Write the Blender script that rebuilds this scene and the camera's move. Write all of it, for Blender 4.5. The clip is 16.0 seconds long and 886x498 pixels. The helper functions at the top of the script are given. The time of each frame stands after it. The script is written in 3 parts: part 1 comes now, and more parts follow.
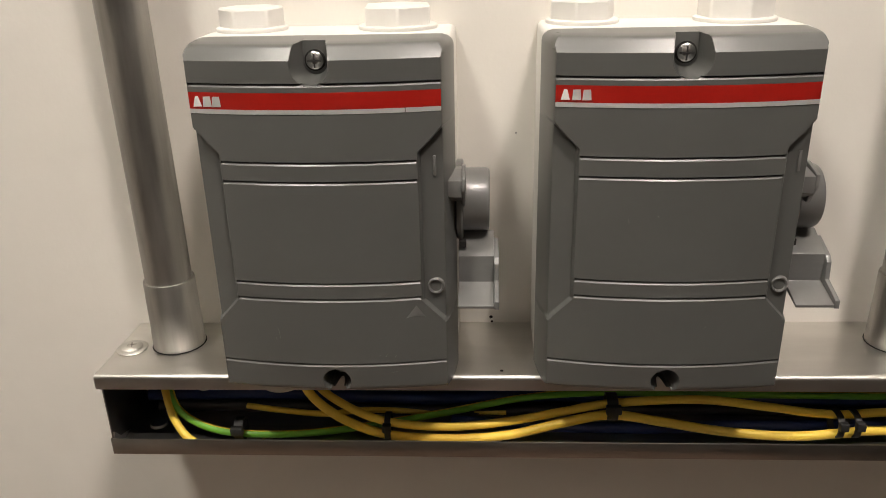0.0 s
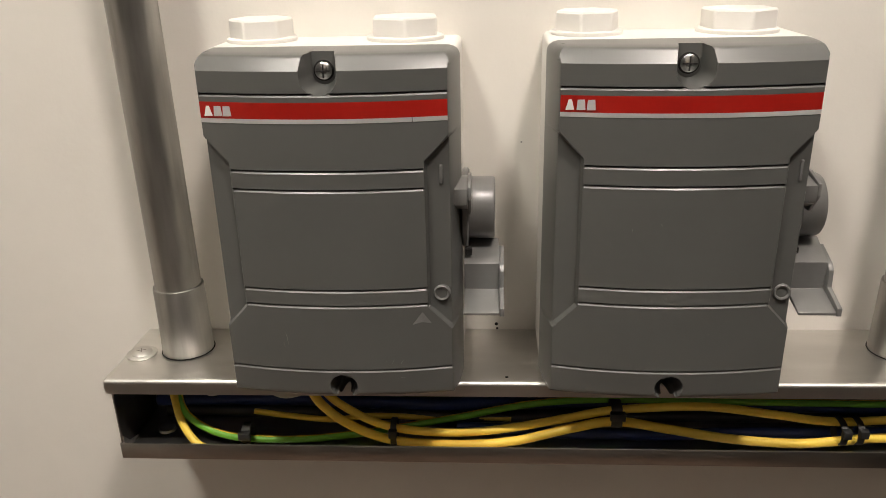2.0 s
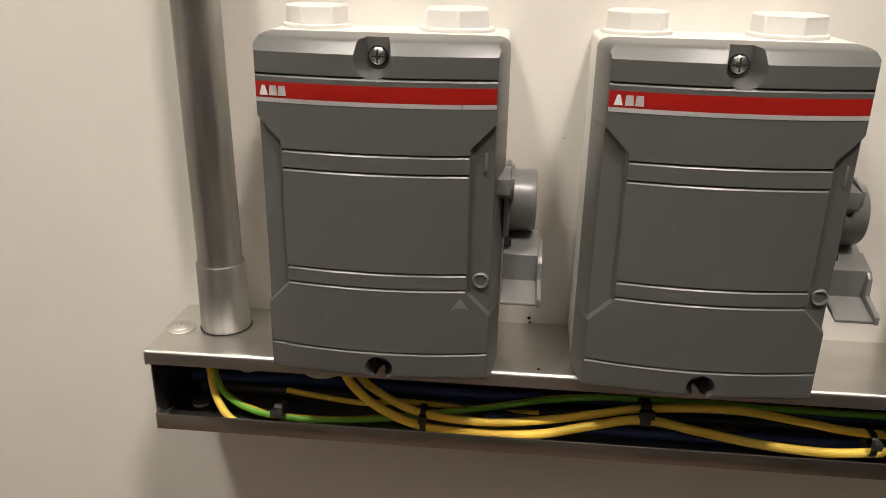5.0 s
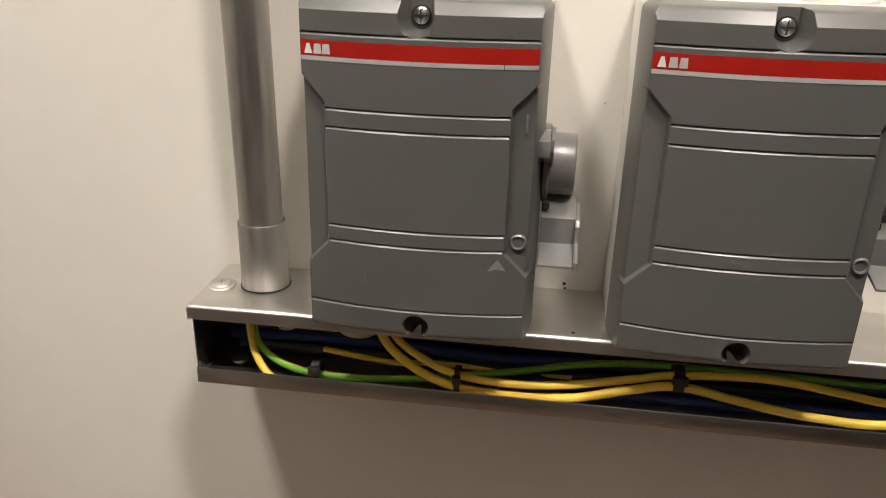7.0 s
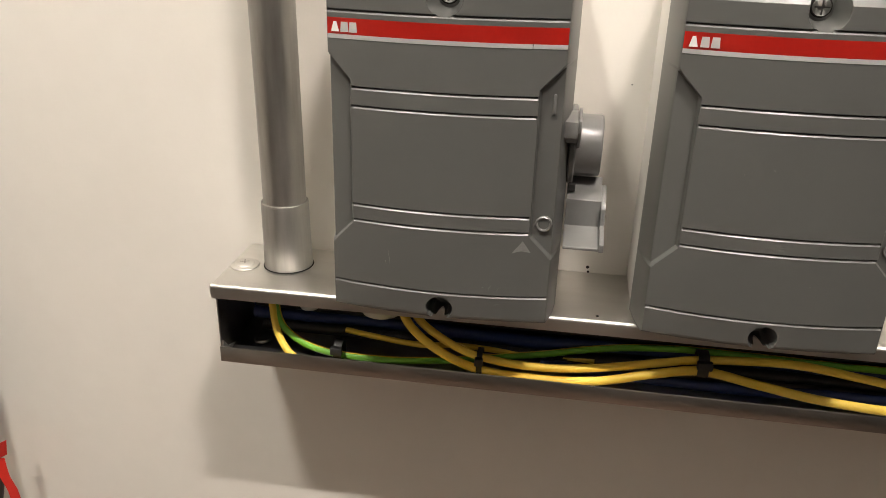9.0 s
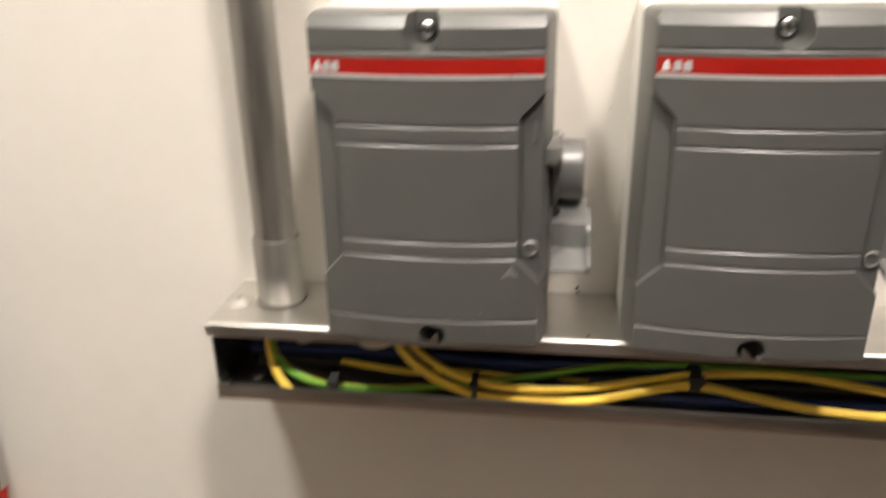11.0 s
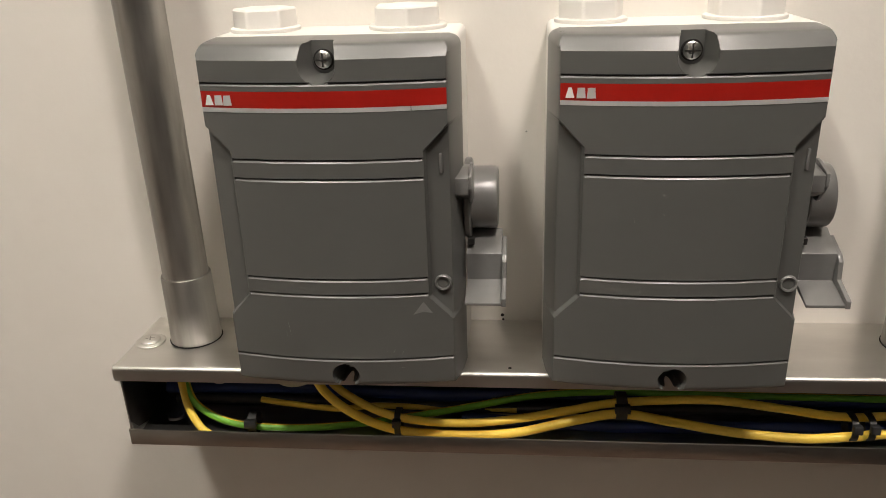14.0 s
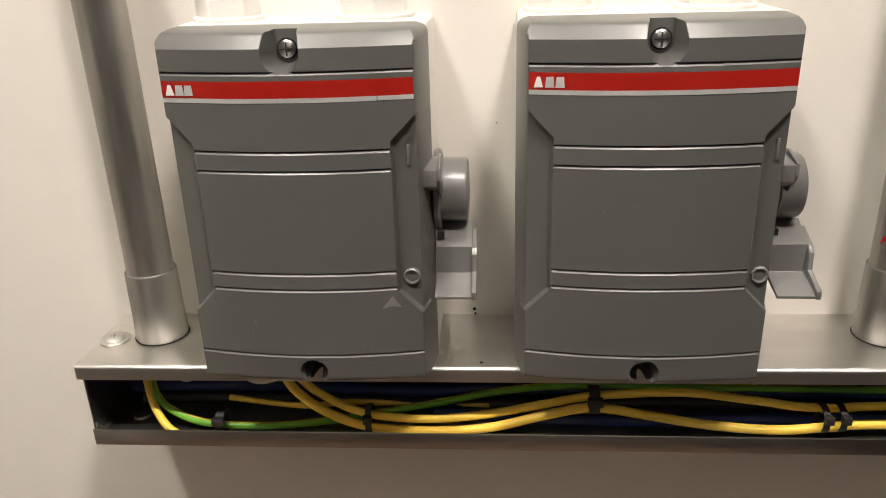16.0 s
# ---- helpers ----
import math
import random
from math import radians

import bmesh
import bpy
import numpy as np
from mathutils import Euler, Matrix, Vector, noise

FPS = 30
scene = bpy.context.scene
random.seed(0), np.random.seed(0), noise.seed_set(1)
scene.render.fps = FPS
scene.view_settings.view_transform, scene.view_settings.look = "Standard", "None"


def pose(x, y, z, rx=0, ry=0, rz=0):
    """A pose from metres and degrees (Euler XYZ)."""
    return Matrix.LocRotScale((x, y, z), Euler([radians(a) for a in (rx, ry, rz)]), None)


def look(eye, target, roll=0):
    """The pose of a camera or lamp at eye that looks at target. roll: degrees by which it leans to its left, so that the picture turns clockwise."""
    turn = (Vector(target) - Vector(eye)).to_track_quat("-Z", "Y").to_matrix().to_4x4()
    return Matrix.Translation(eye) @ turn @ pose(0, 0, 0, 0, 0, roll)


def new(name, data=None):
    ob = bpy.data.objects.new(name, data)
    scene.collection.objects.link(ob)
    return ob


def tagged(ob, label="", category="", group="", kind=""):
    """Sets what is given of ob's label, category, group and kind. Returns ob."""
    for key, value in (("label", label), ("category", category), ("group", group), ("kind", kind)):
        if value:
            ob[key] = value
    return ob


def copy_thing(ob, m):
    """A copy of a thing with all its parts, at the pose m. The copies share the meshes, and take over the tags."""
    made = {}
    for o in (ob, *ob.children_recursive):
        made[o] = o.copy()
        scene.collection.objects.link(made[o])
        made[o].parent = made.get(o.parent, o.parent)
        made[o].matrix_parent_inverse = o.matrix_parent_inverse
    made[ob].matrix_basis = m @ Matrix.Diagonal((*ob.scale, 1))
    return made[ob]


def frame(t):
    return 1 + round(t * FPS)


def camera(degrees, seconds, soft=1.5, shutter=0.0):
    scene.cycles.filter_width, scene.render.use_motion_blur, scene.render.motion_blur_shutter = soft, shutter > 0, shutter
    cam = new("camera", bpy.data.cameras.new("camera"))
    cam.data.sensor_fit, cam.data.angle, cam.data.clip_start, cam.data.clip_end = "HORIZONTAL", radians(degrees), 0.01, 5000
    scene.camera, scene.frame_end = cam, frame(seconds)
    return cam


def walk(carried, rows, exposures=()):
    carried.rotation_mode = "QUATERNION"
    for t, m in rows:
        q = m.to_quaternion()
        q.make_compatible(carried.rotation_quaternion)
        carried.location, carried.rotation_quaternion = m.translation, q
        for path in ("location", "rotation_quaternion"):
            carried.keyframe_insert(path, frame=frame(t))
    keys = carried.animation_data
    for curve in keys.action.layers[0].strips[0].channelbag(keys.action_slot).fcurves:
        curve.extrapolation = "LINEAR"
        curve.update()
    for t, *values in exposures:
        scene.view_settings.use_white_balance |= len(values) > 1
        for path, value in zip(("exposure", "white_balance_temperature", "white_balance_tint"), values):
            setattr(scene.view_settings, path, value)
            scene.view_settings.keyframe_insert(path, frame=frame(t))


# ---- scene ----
cam = camera(59.3, 16.0, soft=0.65, shutter=0.5)
PATH = [
    (0, (0.005, -0.036, 1.556), (-0.105, 1.816, 0.81), -1.3),
    (0.5, (0.006, -0.036, 1.558), (-0.11, 1.82, 0.823), -1.6),
    (1, (0.006, -0.04, 1.559), (-0.119, 1.815, 0.822), -1.5),
    (1.5, (0.003, -0.041, 1.557), (-0.118, 1.815, 0.822), -0.9),
    (2, (0.005, -0.042, 1.558), (-0.119, 1.818, 0.831), -1.3),
    (2.5, (0.005, -0.041, 1.556), (-0.127, 1.822, 0.843), -0.9),
    (3, (0.002, -0.042, 1.554), (-0.127, 1.828, 0.856), -0.1),
    (3.5, (0.001, -0.047, 1.552), (-0.149, 1.825, 0.864), 0.2),
    (3.7, (-0.001, -0.049, 1.552), (-0.152, 1.818, 0.852), 0.6),
    (6, (-0.007, -0.057, 1.547), (-0.223, 1.798, 0.831), 0.7),
    (6.5, (-0.008, -0.06, 1.546), (-0.252, 1.785, 0.814), 0.6),
    (7, (-0.01, -0.064, 1.54), (-0.262, 1.768, 0.78), 1.5),
    (7.5, (-0.014, -0.065, 1.534), (-0.268, 1.759, 0.753), 2.6),
    (8, (-0.015, -0.063, 1.538), (-0.299, 1.752, 0.748), 2.0),
    (8.5, (-0.017, -0.064, 1.54), (-0.303, 1.749, 0.745), 1.7),
    (8.7, (-0.017, -0.064, 1.536), (-0.299, 1.751, 0.746), 1.6),
    (10.8, (-0.021, -0.08, 1.535), (-0.346, 1.714, 0.713), 1.0),
    (11, (-0.012, -0.07, 1.543), (-0.288, 1.767, 0.802), -0.9),
    (11.2, (-0.004, -0.042, 1.56), (-0.202, 1.812, 0.837), -1.0),
    (11.5, (0.008, -0.023, 1.559), (-0.135, 1.82, 0.795), -1.4),
    (12, (0.012, -0.025, 1.559), (-0.142, 1.824, 0.814), -1.6),
    (12.5, (0.015, -0.011, 1.565), (-0.172, 1.849, 0.855), -3.0),
    (13, (0.016, -0.016, 1.559), (-0.175, 1.832, 0.819), -2.5),
    (13.5, (0.015, -0.017, 1.555), (-0.168, 1.833, 0.816), -1.6),
    (14, (0.022, -0.04, 1.555), (-0.176, 1.807, 0.814), -1.9),
    (14.5, (0.024, -0.04, 1.554), (-0.162, 1.812, 0.822), -2.0),
    (14.7, (0.025, -0.034, 1.556), (-0.125, 1.813, 0.804), -2.1),
    (14.8, (0.027, -0.032, 1.548), (-0.085, 1.818, 0.796), -1.1),
    (15, (0.027, -0.034, 1.549), (-0.1, 1.816, 0.799), -1.4),
    (15.5, (0.027, -0.033, 1.547), (-0.104, 1.811, 0.784), -1.1),
    (16, (0.028, -0.033, 1.55), (-0.119, 1.814, 0.799), -1.7),
]
LEVELS = [(0, 0), (6, 0), (6.5, 0), (7, 0.22), (7.5, 0.38), (8.5, 0.4), (10.8, 0.62), (11, 0.54), (11.2, 0.2), (11.5, 0), (12.5, 0), (13, -0.13), (13.5, -0.08), (14.7, 0), (15, 0.14), (16, 0.32)]
walk(cam, [(t, look(eye, target, roll)) for t, eye, target, roll in PATH], LEVELS)

# ---- light ----
world = bpy.data.worlds.new("world")
world.use_nodes = True
world.node_tree.nodes["Background"].inputs[0].default_value = (0.02, 0.02, 0.02, 1)
scene.world = world
LAMP = 1190.0
WARM = (1.0, 0.895, 0.815)
COOL = (1.0, 0.935, 0.835)


# ---- materials ----
def principled(name, colour, rough=0.5, metal=0.0):
    m = bpy.data.materials.new(name)
    m.use_nodes = True
    b = m.node_tree.nodes["Principled BSDF"]
    b.inputs["Base Color"].default_value = (*colour, 1)
    b.inputs["Roughness"].default_value = rough
    b.inputs["Metallic"].default_value = metal
    return m, m.node_tree, b


def varied(name, low, high, scale, rough=(0.4, 0.6), metal=0.0, bump=0.0, bump_scale=None, stretch=(1, 1, 1), detail=6, fine=None):
    """A material whose colour and gloss wander between two values at two scales, with a fine relief."""
    m, t, b = principled(name, low, rough[0], metal)
    co = t.nodes.new("ShaderNodeTexCoord")
    mp = t.nodes.new("ShaderNodeMapping")
    mp.inputs["Scale"].default_value = stretch
    t.links.new(co.outputs["Object"], mp.inputs["Vector"])
    n = t.nodes.new("ShaderNodeTexNoise")
    n.inputs["Scale"].default_value = scale
    n.inputs["Detail"].default_value = detail
    t.links.new(mp.outputs[0], n.inputs["Vector"])
    n2 = t.nodes.new("ShaderNodeTexNoise")
    n2.inputs["Scale"].default_value = fine or scale * 9
    n2.inputs["Detail"].default_value = 4
    t.links.new(mp.outputs[0], n2.inputs["Vector"])
    mix = t.nodes.new("ShaderNodeMath")
    mix.operation = "MULTIPLY_ADD"
    mix.inputs[1].default_value = 0.35
    t.links.new(n2.outputs[0], mix.inputs[0])
    ma = t.nodes.new("ShaderNodeMath")
    ma.operation = "MULTIPLY"
    ma.inputs[1].default_value = 0.65
    t.links.new(n.outputs[0], ma.inputs[0])
    t.links.new(ma.outputs[0], mix.inputs[2])
    ramp = t.nodes.new("ShaderNodeValToRGB")
    ramp.color_ramp.elements[0].position, ramp.color_ramp.elements[1].position = 0.32, 0.68
    ramp.color_ramp.elements[0].color, ramp.color_ramp.elements[1].color = (*low, 1), (*high, 1)
    t.links.new(mix.outputs[0], ramp.inputs[0])
    t.links.new(ramp.outputs[0], b.inputs["Base Color"])
    rr = t.nodes.new("ShaderNodeMapRange")
    rr.inputs[1].default_value, rr.inputs[2].default_value = 0.3, 0.7
    rr.inputs[3].default_value, rr.inputs[4].default_value = rough
    t.links.new(mix.outputs[0], rr.inputs[0])
    t.links.new(rr.outputs[0], b.inputs["Roughness"])
    if bump:
        n3 = t.nodes.new("ShaderNodeTexNoise")
        n3.inputs["Scale"].default_value = bump_scale or scale * 20
        n3.inputs["Detail"].default_value = 3
        t.links.new(mp.outputs[0], n3.inputs["Vector"])
        bp = t.nodes.new("ShaderNodeBump")
        bp.inputs["Strength"].default_value = bump
        bp.inputs["Distance"].default_value = 0.001
        t.links.new(n3.outputs[0], bp.inputs["Height"])
        t.links.new(bp.outputs[0], b.inputs["Normal"])
    return m


PAINT = varied("wall_paint", (0.74, 0.71, 0.655), (0.79, 0.76, 0.705), 3.0, (0.5, 0.62), bump=0.12, bump_scale=260, fine=40)
# near-black tone for the unseen walls that swallow bounced light
ABSORBER = varied("bounce_absorber", (0.042, 0.037, 0.032), (0.055, 0.049, 0.043), 2.0, (0.5, 0.6), bump=0.1, bump_scale=200)
CEILING = varied("ceiling_concrete", (0.07, 0.067, 0.062), (0.095, 0.09, 0.084), 2.0, (0.7, 0.8), bump=0.1, bump_scale=150)
FLOOR = varied("floor_screed", (0.20, 0.122, 0.082), (0.25, 0.157, 0.108), 2.5, (0.5, 0.7), bump=0.2, bump_scale=80)
GREY = varied("grey_plastic", (0.080, 0.082, 0.077), (0.089, 0.091, 0.0855), 18, (0.57, 0.62), bump=0.03, bump_scale=900)
GREY_HANDLE = varied("handle_plastic", (0.125, 0.125, 0.121), (0.15, 0.15, 0.146), 25, (0.36, 0.44))
for _m in (GREY, GREY_HANDLE):
    _p = _m.node_tree.nodes["Principled BSDF"]
    _p.inputs["Coat Weight"].default_value = 0.65
    _p.inputs["Specular IOR Level"].default_value = 0.62
    _p.inputs["Coat Roughness"].default_value = 0.30
    _p.inputs["Coat IOR"].default_value = 1.5
WHITE = varied("white_plastic", (0.69, 0.675, 0.64), (0.74, 0.725, 0.69), 15, (0.4, 0.5))
RED = varied("red_film", (0.62, 0.022, 0.015), (0.68, 0.03, 0.02), 40, (0.3, 0.4))
FILM = varied("white_film", (0.72, 0.72, 0.72), (0.78, 0.78, 0.77), 40, (0.35, 0.45))
STEEL = varied("galvanised_steel", (0.27, 0.262, 0.245), (0.52, 0.508, 0.48), 45, (0.34, 0.50), 1.0, stretch=(1, 1, 0.12), fine=160)
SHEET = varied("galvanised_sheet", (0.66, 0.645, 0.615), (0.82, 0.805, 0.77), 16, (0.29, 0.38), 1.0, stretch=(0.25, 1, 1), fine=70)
# the same sheet, darkened: channel shade and dark reflections put into its colour
DARK_SHEET = varied("shaded_sheet", (0.25, 0.24, 0.222), (0.43, 0.415, 0.388), 14, (0.28, 0.42), 1.0, stretch=(0.3, 1, 1), fine=90)
CHROME = varied("screw_steel", (0.62, 0.61, 0.6), (0.78, 0.77, 0.76), 200, (0.14, 0.28), 1.0)
YELLOW = varied("yellow_insulation", (0.78, 0.54, 0.06), (0.85, 0.60, 0.085), 30, (0.38, 0.5))
BLUE = varied("blue_insulation", (0.008, 0.022, 0.10), (0.013, 0.032, 0.14), 30, (0.4, 0.5))
BLACK = varied("black_insulation", (0.012, 0.012, 0.013), (0.02, 0.02, 0.021), 30, (0.35, 0.5))
TIE = varied("black_nylon", (0.012, 0.012, 0.012), (0.02, 0.02, 0.02), 60, (0.55, 0.65))
HOSE = varied("black_hose", (0.006, 0.006, 0.0065), (0.010, 0.010, 0.0105), 60, (0.5, 0.6))
TAPE = varied("red_tape_film", (0.76, 0.04, 0.03), (0.82, 0.06, 0.04), 50, (0.4, 0.5))
SCUFF = varied("scuffed_plastic", (0.25, 0.25, 0.24), (0.33, 0.33, 0.32), 400, (0.45, 0.6))
HOLE = principled("dark_hole", (0.01, 0.009, 0.008), 0.8)[0]
def tube_material(name, colour):
    m, _, b = principled(name, (0.9, 0.9, 0.9), 0.4)
    b.inputs["Emission Color"].default_value = (*colour, 1)
    b.inputs["Emission Strength"].default_value = LAMP
    return m


TUBE_WARM = tube_material("warm_lamp_tube", WARM)
TUBE_COOL = tube_material("cool_lamp_tube", COOL)


def earth_material():
    """Green insulation with yellow bands along the wire."""
    m, t, b = principled("earth_insulation", (0.1, 0.28, 0.03), 0.42)
    uv = t.nodes.new("ShaderNodeUVMap")
    uv.uv_map = "UVMap"
    sep = t.nodes.new("ShaderNodeSeparateXYZ")
    t.links.new(uv.outputs[0], sep.inputs[0])
    n = t.nodes.new("ShaderNodeTexNoise")
    n.inputs["Scale"].default_value = 160
    t.links.new(uv.outputs[0], n.inputs["Vector"])
    add = t.nodes.new("ShaderNodeMath")
    add.operation = "MULTIPLY_ADD"
    add.inputs[1].default_value = 0.13
    t.links.new(n.outputs[0], add.inputs[0])
    t.links.new(sep.outputs[1], add.inputs[2])
    ramp = t.nodes.new("ShaderNodeValToRGB")
    ramp.color_ramp.interpolation = "CONSTANT"
    e = ramp.color_ramp.elements
    e[0].color, e[0].position = (0.13, 0.38, 0.03, 1), 0.0
    e[1].color, e[1].position = (0.74, 0.52, 0.04, 1), 0.27
    x = e.new(0.37)
    x.color = (0.13, 0.38, 0.03, 1)
    t.links.new(add.outputs[0], ramp.inputs[0])
    t.links.new(ramp.outputs[0], b.inputs["Base Color"])
    return m


EARTH = earth_material()


# ---- mesh helpers ----
def mesh_object(name, bm, material, smooth=True, crease=38):
    me = bpy.data.meshes.new(name)
    bm.normal_update()
    bm.to_mesh(me)
    bm.free()
    me.materials.append(material)
    if smooth:
        me.polygons.foreach_set("use_smooth", [True] * len(me.polygons))
        me.set_sharp_from_angle(angle=radians(crease))
    return new(name, me)


def part(name, bm, material, parent, label="", smooth=True, crease=38):
    ob = mesh_object(name, bm, material, smooth, crease)
    ob.parent = parent
    if label:
        ob["label"] = label
    return ob


def thing(name, place, label, category, group="", kind=""):
    ob = new(name)
    ob.location = place
    ob.empty_display_size = 0.02
    return tagged(ob, label, category, group, kind)


def box(x0, x1, y0, y1, z0, z1, bevel=0.0, seg=2, bm=None):
    bm = bm or bmesh.new()
    r = bmesh.ops.create_cube(bm, size=1.0, matrix=Matrix.Translation(((x0 + x1) / 2, (y0 + y1) / 2, (z0 + z1) / 2)) @ Matrix.Diagonal((x1 - x0, y1 - y0, z1 - z0, 1)))
    if bevel:
        edges = list({e for v in r["verts"] for e in v.link_edges})
        bmesh.ops.bevel(bm, geom=edges, offset=bevel, segments=seg, affect="EDGES", profile=0.5)
    return bm


def lathe(profile, axis="z", centre=(0, 0, 0), seg=40, bm=None, turn=0.0):
    """Turns a list of (radius, height) round an axis through centre; ends are capped where the radius is above 0."""
    bm = bm or bmesh.new()
    rings = []
    for r, h in profile:
        ring = []
        for k in range(seg):
            a = turn + 2 * math.pi * k / seg
            p, q = r * math.cos(a), r * math.sin(a)
            v = {"z": (p, q, h), "y": (p, h, q), "x": (h, p, q)}[axis]
            ring.append(bm.verts.new(Vector(v) + Vector(centre)))
        rings.append(ring)
    for a, b in zip(rings, rings[1:]):
        for k in range(seg):
            bm.faces.new((a[k], a[(k + 1) % seg], b[(k + 1) % seg], b[k]))
    for ring in (rings[0], rings[-1]):
        bm.faces.new(ring)
    bmesh.ops.recalc_face_normals(bm, faces=bm.faces[:])
    return bm


def smooth_line(points, n=10):
    """Catmull-Rom through the points."""
    p = [Vector(v) for v in points]
    p = [2 * p[0] - p[1]] + p + [2 * p[-1] - p[-2]]
    out = []
    for a, b, c, d in zip(p, p[1:], p[2:], p[3:]):
        for k in range(n):
            t = k / n
            out.append(0.5 * (2 * b + (c - a) * t + (2 * a - 5 * b + 4 * c - d) * t * t + (3 * b - a - 3 * c + d) * t**3))
    return out + [p[-2]]


def sweep(points, r, seg=14, n=10):
    """A round wire along a smooth line, with u along it and v round it."""
    line = smooth_line(points, n)
    bm = bmesh.new()
    uv = bm.loops.layers.uv.new("UVMap")
    side, rings, run, lengths = Vector((0.1, 1, 0.2)), [], 0.0, []
    for k, p in enumerate(line):
        way = (line[min(k + 1, len(line) - 1)] - line[max(k - 1, 0)]).normalized()
        side = (side - way * side.dot(way)).normalized()
        up = way.cross(side)
        rings.append([bm.verts.new(p + r * (math.cos(2 * math.pi * a / seg) * side + math.sin(2 * math.pi * a / seg) * up)) for a in range(seg)])
        run += (p - line[k - 1]).length if k else 0
        lengths.append(run)
    for k in range(len(rings) - 1):
        for a in range(seg):
            f = bm.faces.new((rings[k][a], rings[k][(a + 1) % seg], rings[k + 1][(a + 1) % seg], rings[k + 1][a]))
            for loop, (u, v) in zip(f.loops, ((lengths[k], a), (lengths[k], a + 1), (lengths[k + 1], a + 1), (lengths[k + 1], a))):
                loop[uv].uv = (u, v / seg)
    bm.faces.new(rings[0])
    bm.faces.new(rings[-1])
    bmesh.ops.recalc_face_normals(bm, faces=bm.faces[:])
    return bm


def prism(outline, x0, x1, bevel=0.0):
    """A (y, z) outline pushed from x0 to x1."""
    bm = bmesh.new()
    a = [bm.verts.new((x0, y, z)) for y, z in outline]
    b = [bm.verts.new((x1, y, z)) for y, z in outline]
    n = len(outline)
    bm.faces.new(a)
    bm.faces.new(b[::-1])
    for k in range(n):
        bm.faces.new((a[k], a[(k + 1) % n], b[(k + 1) % n], b[k]))
    bmesh.ops.recalc_face_normals(bm, faces=bm.faces[:])
    if bevel:
        bmesh.ops.bevel(bm, geom=bm.edges[:], offset=bevel, segments=2, affect="EDGES", profile=0.5)
    return bm


# ---- the room ----
WALL = 0.487
TOP = 1.284
W, E, S, C = -1.7, 0.85, -1.15, 3.15
tagged(mesh_object("wall_north", box(W, E, WALL, WALL + 0.12, 0, C), PAINT, False), "smooth off-white painted wall behind the switches", "wall", kind="structure")
# unseen wall, set close and dark in place of shade from a bystander
tagged(mesh_object("wall_south", box(W, E, S - 0.12, S, 0, C), ABSORBER, False), "unseen dark wall added to hold back bounced light", "wall", kind="structure")
# unseen wall kept pale as a reflector, to brighten the left side
tagged(mesh_object("wall_west", box(W - 0.12, W, S - 0.12, WALL + 0.12, 0, C), PAINT, False), "unseen off-white wall added to bounce light from the left", "wall", kind="structure")
# unseen wall, added close and dark to block floor bounce from the right
tagged(mesh_object("wall_east", box(E, E + 0.12, S - 0.12, WALL + 0.12, 0, C), ABSORBER, False), "unseen dark wall added to hold back bounced light", "wall", kind="structure")
tagged(mesh_object("floor", box(W - 0.12, E + 0.12, S - 0.12, WALL + 0.12, -0.1, 0), FLOOR, False), "brown screed floor", "floor", kind="structure")
tagged(mesh_object("ceiling", box(W - 0.12, E + 0.12, S - 0.12, WALL + 0.12, C, C + 0.1), CEILING, False), "dark grey concrete ceiling", "ceiling", kind="structure")

def ceiling_light(x, y, half, glow, label):
    lamp = thing("ceiling_light", (x, y, C), "white batten lamp under the ceiling", "lamp", "lamps under the ceiling")
    part("housing", box(-half - 0.05, half + 0.05, -0.03, 0.03, -0.06, 0, 0.004), WHITE, lamp)
    for sx in (-1, 1):
        part("lamp_holder", box(sx * (half + 0.01) - 0.01, sx * (half + 0.01) + 0.01, -0.018, 0.018, -0.115, -0.06, 0.003), WHITE, lamp)
    part("tube", lathe([(0.013, -half), (0.013, half)], "x", (0, 0, -0.095), 16), glow, lamp, label)
    return lamp


ceiling_light(-0.60, -0.375, 0.115, TUBE_COOL, "glowing white lamp tube")
ceiling_light(0.43, -0.375, 0.145, TUBE_WARM, "glowing warm-white lamp tube")


# ---- cable trunking ----
X0, X1, FRONT = -0.261, 0.62, -0.077
trunk = thing("cable_trunking", (X0, WALL, TOP), "galvanised steel cable trunking with an open front, fixed along the wall", "trunking")
trunk.rotation_euler = (0, radians(-0.42), 0)
L = X1 - X0
H = 0.0635
part("top_plate", box(0, L, FRONT + 0.0045, 0, -0.0015, 0), SHEET, trunk)
# back, bottom, lower lip and end plate carry the channel's shade in their colour
part("back_plate", box(0, L, -0.0025, -0.001, -H + 0.0017, -0.0017), DARK_SHEET, trunk, "steel back, darkened for the channel's shade")
bottom = part("bottom_plate", box(0.002, L, FRONT, 0, -0.0015, 0, 0.0004, 1), DARK_SHEET, trunk, "steel bottom, darkened for the channel's shade")
BEND = [(FRONT + 0.0018 - 0.0030 * math.sin(a), -0.0028 + 0.0030 * math.cos(a)) for a in (k * math.pi / 16 for k in range(9))]
part("upper_lip", prism([(FRONT + 0.0045, 0.0002)] + BEND + [(FRONT - 0.0012, -0.0105), (FRONT + 0.0002, -0.0105), (FRONT + 0.0002, -0.0030), (FRONT + 0.0018, -0.0014), (FRONT + 0.0045, -0.0014)], -0.0005, L), SHEET, trunk)
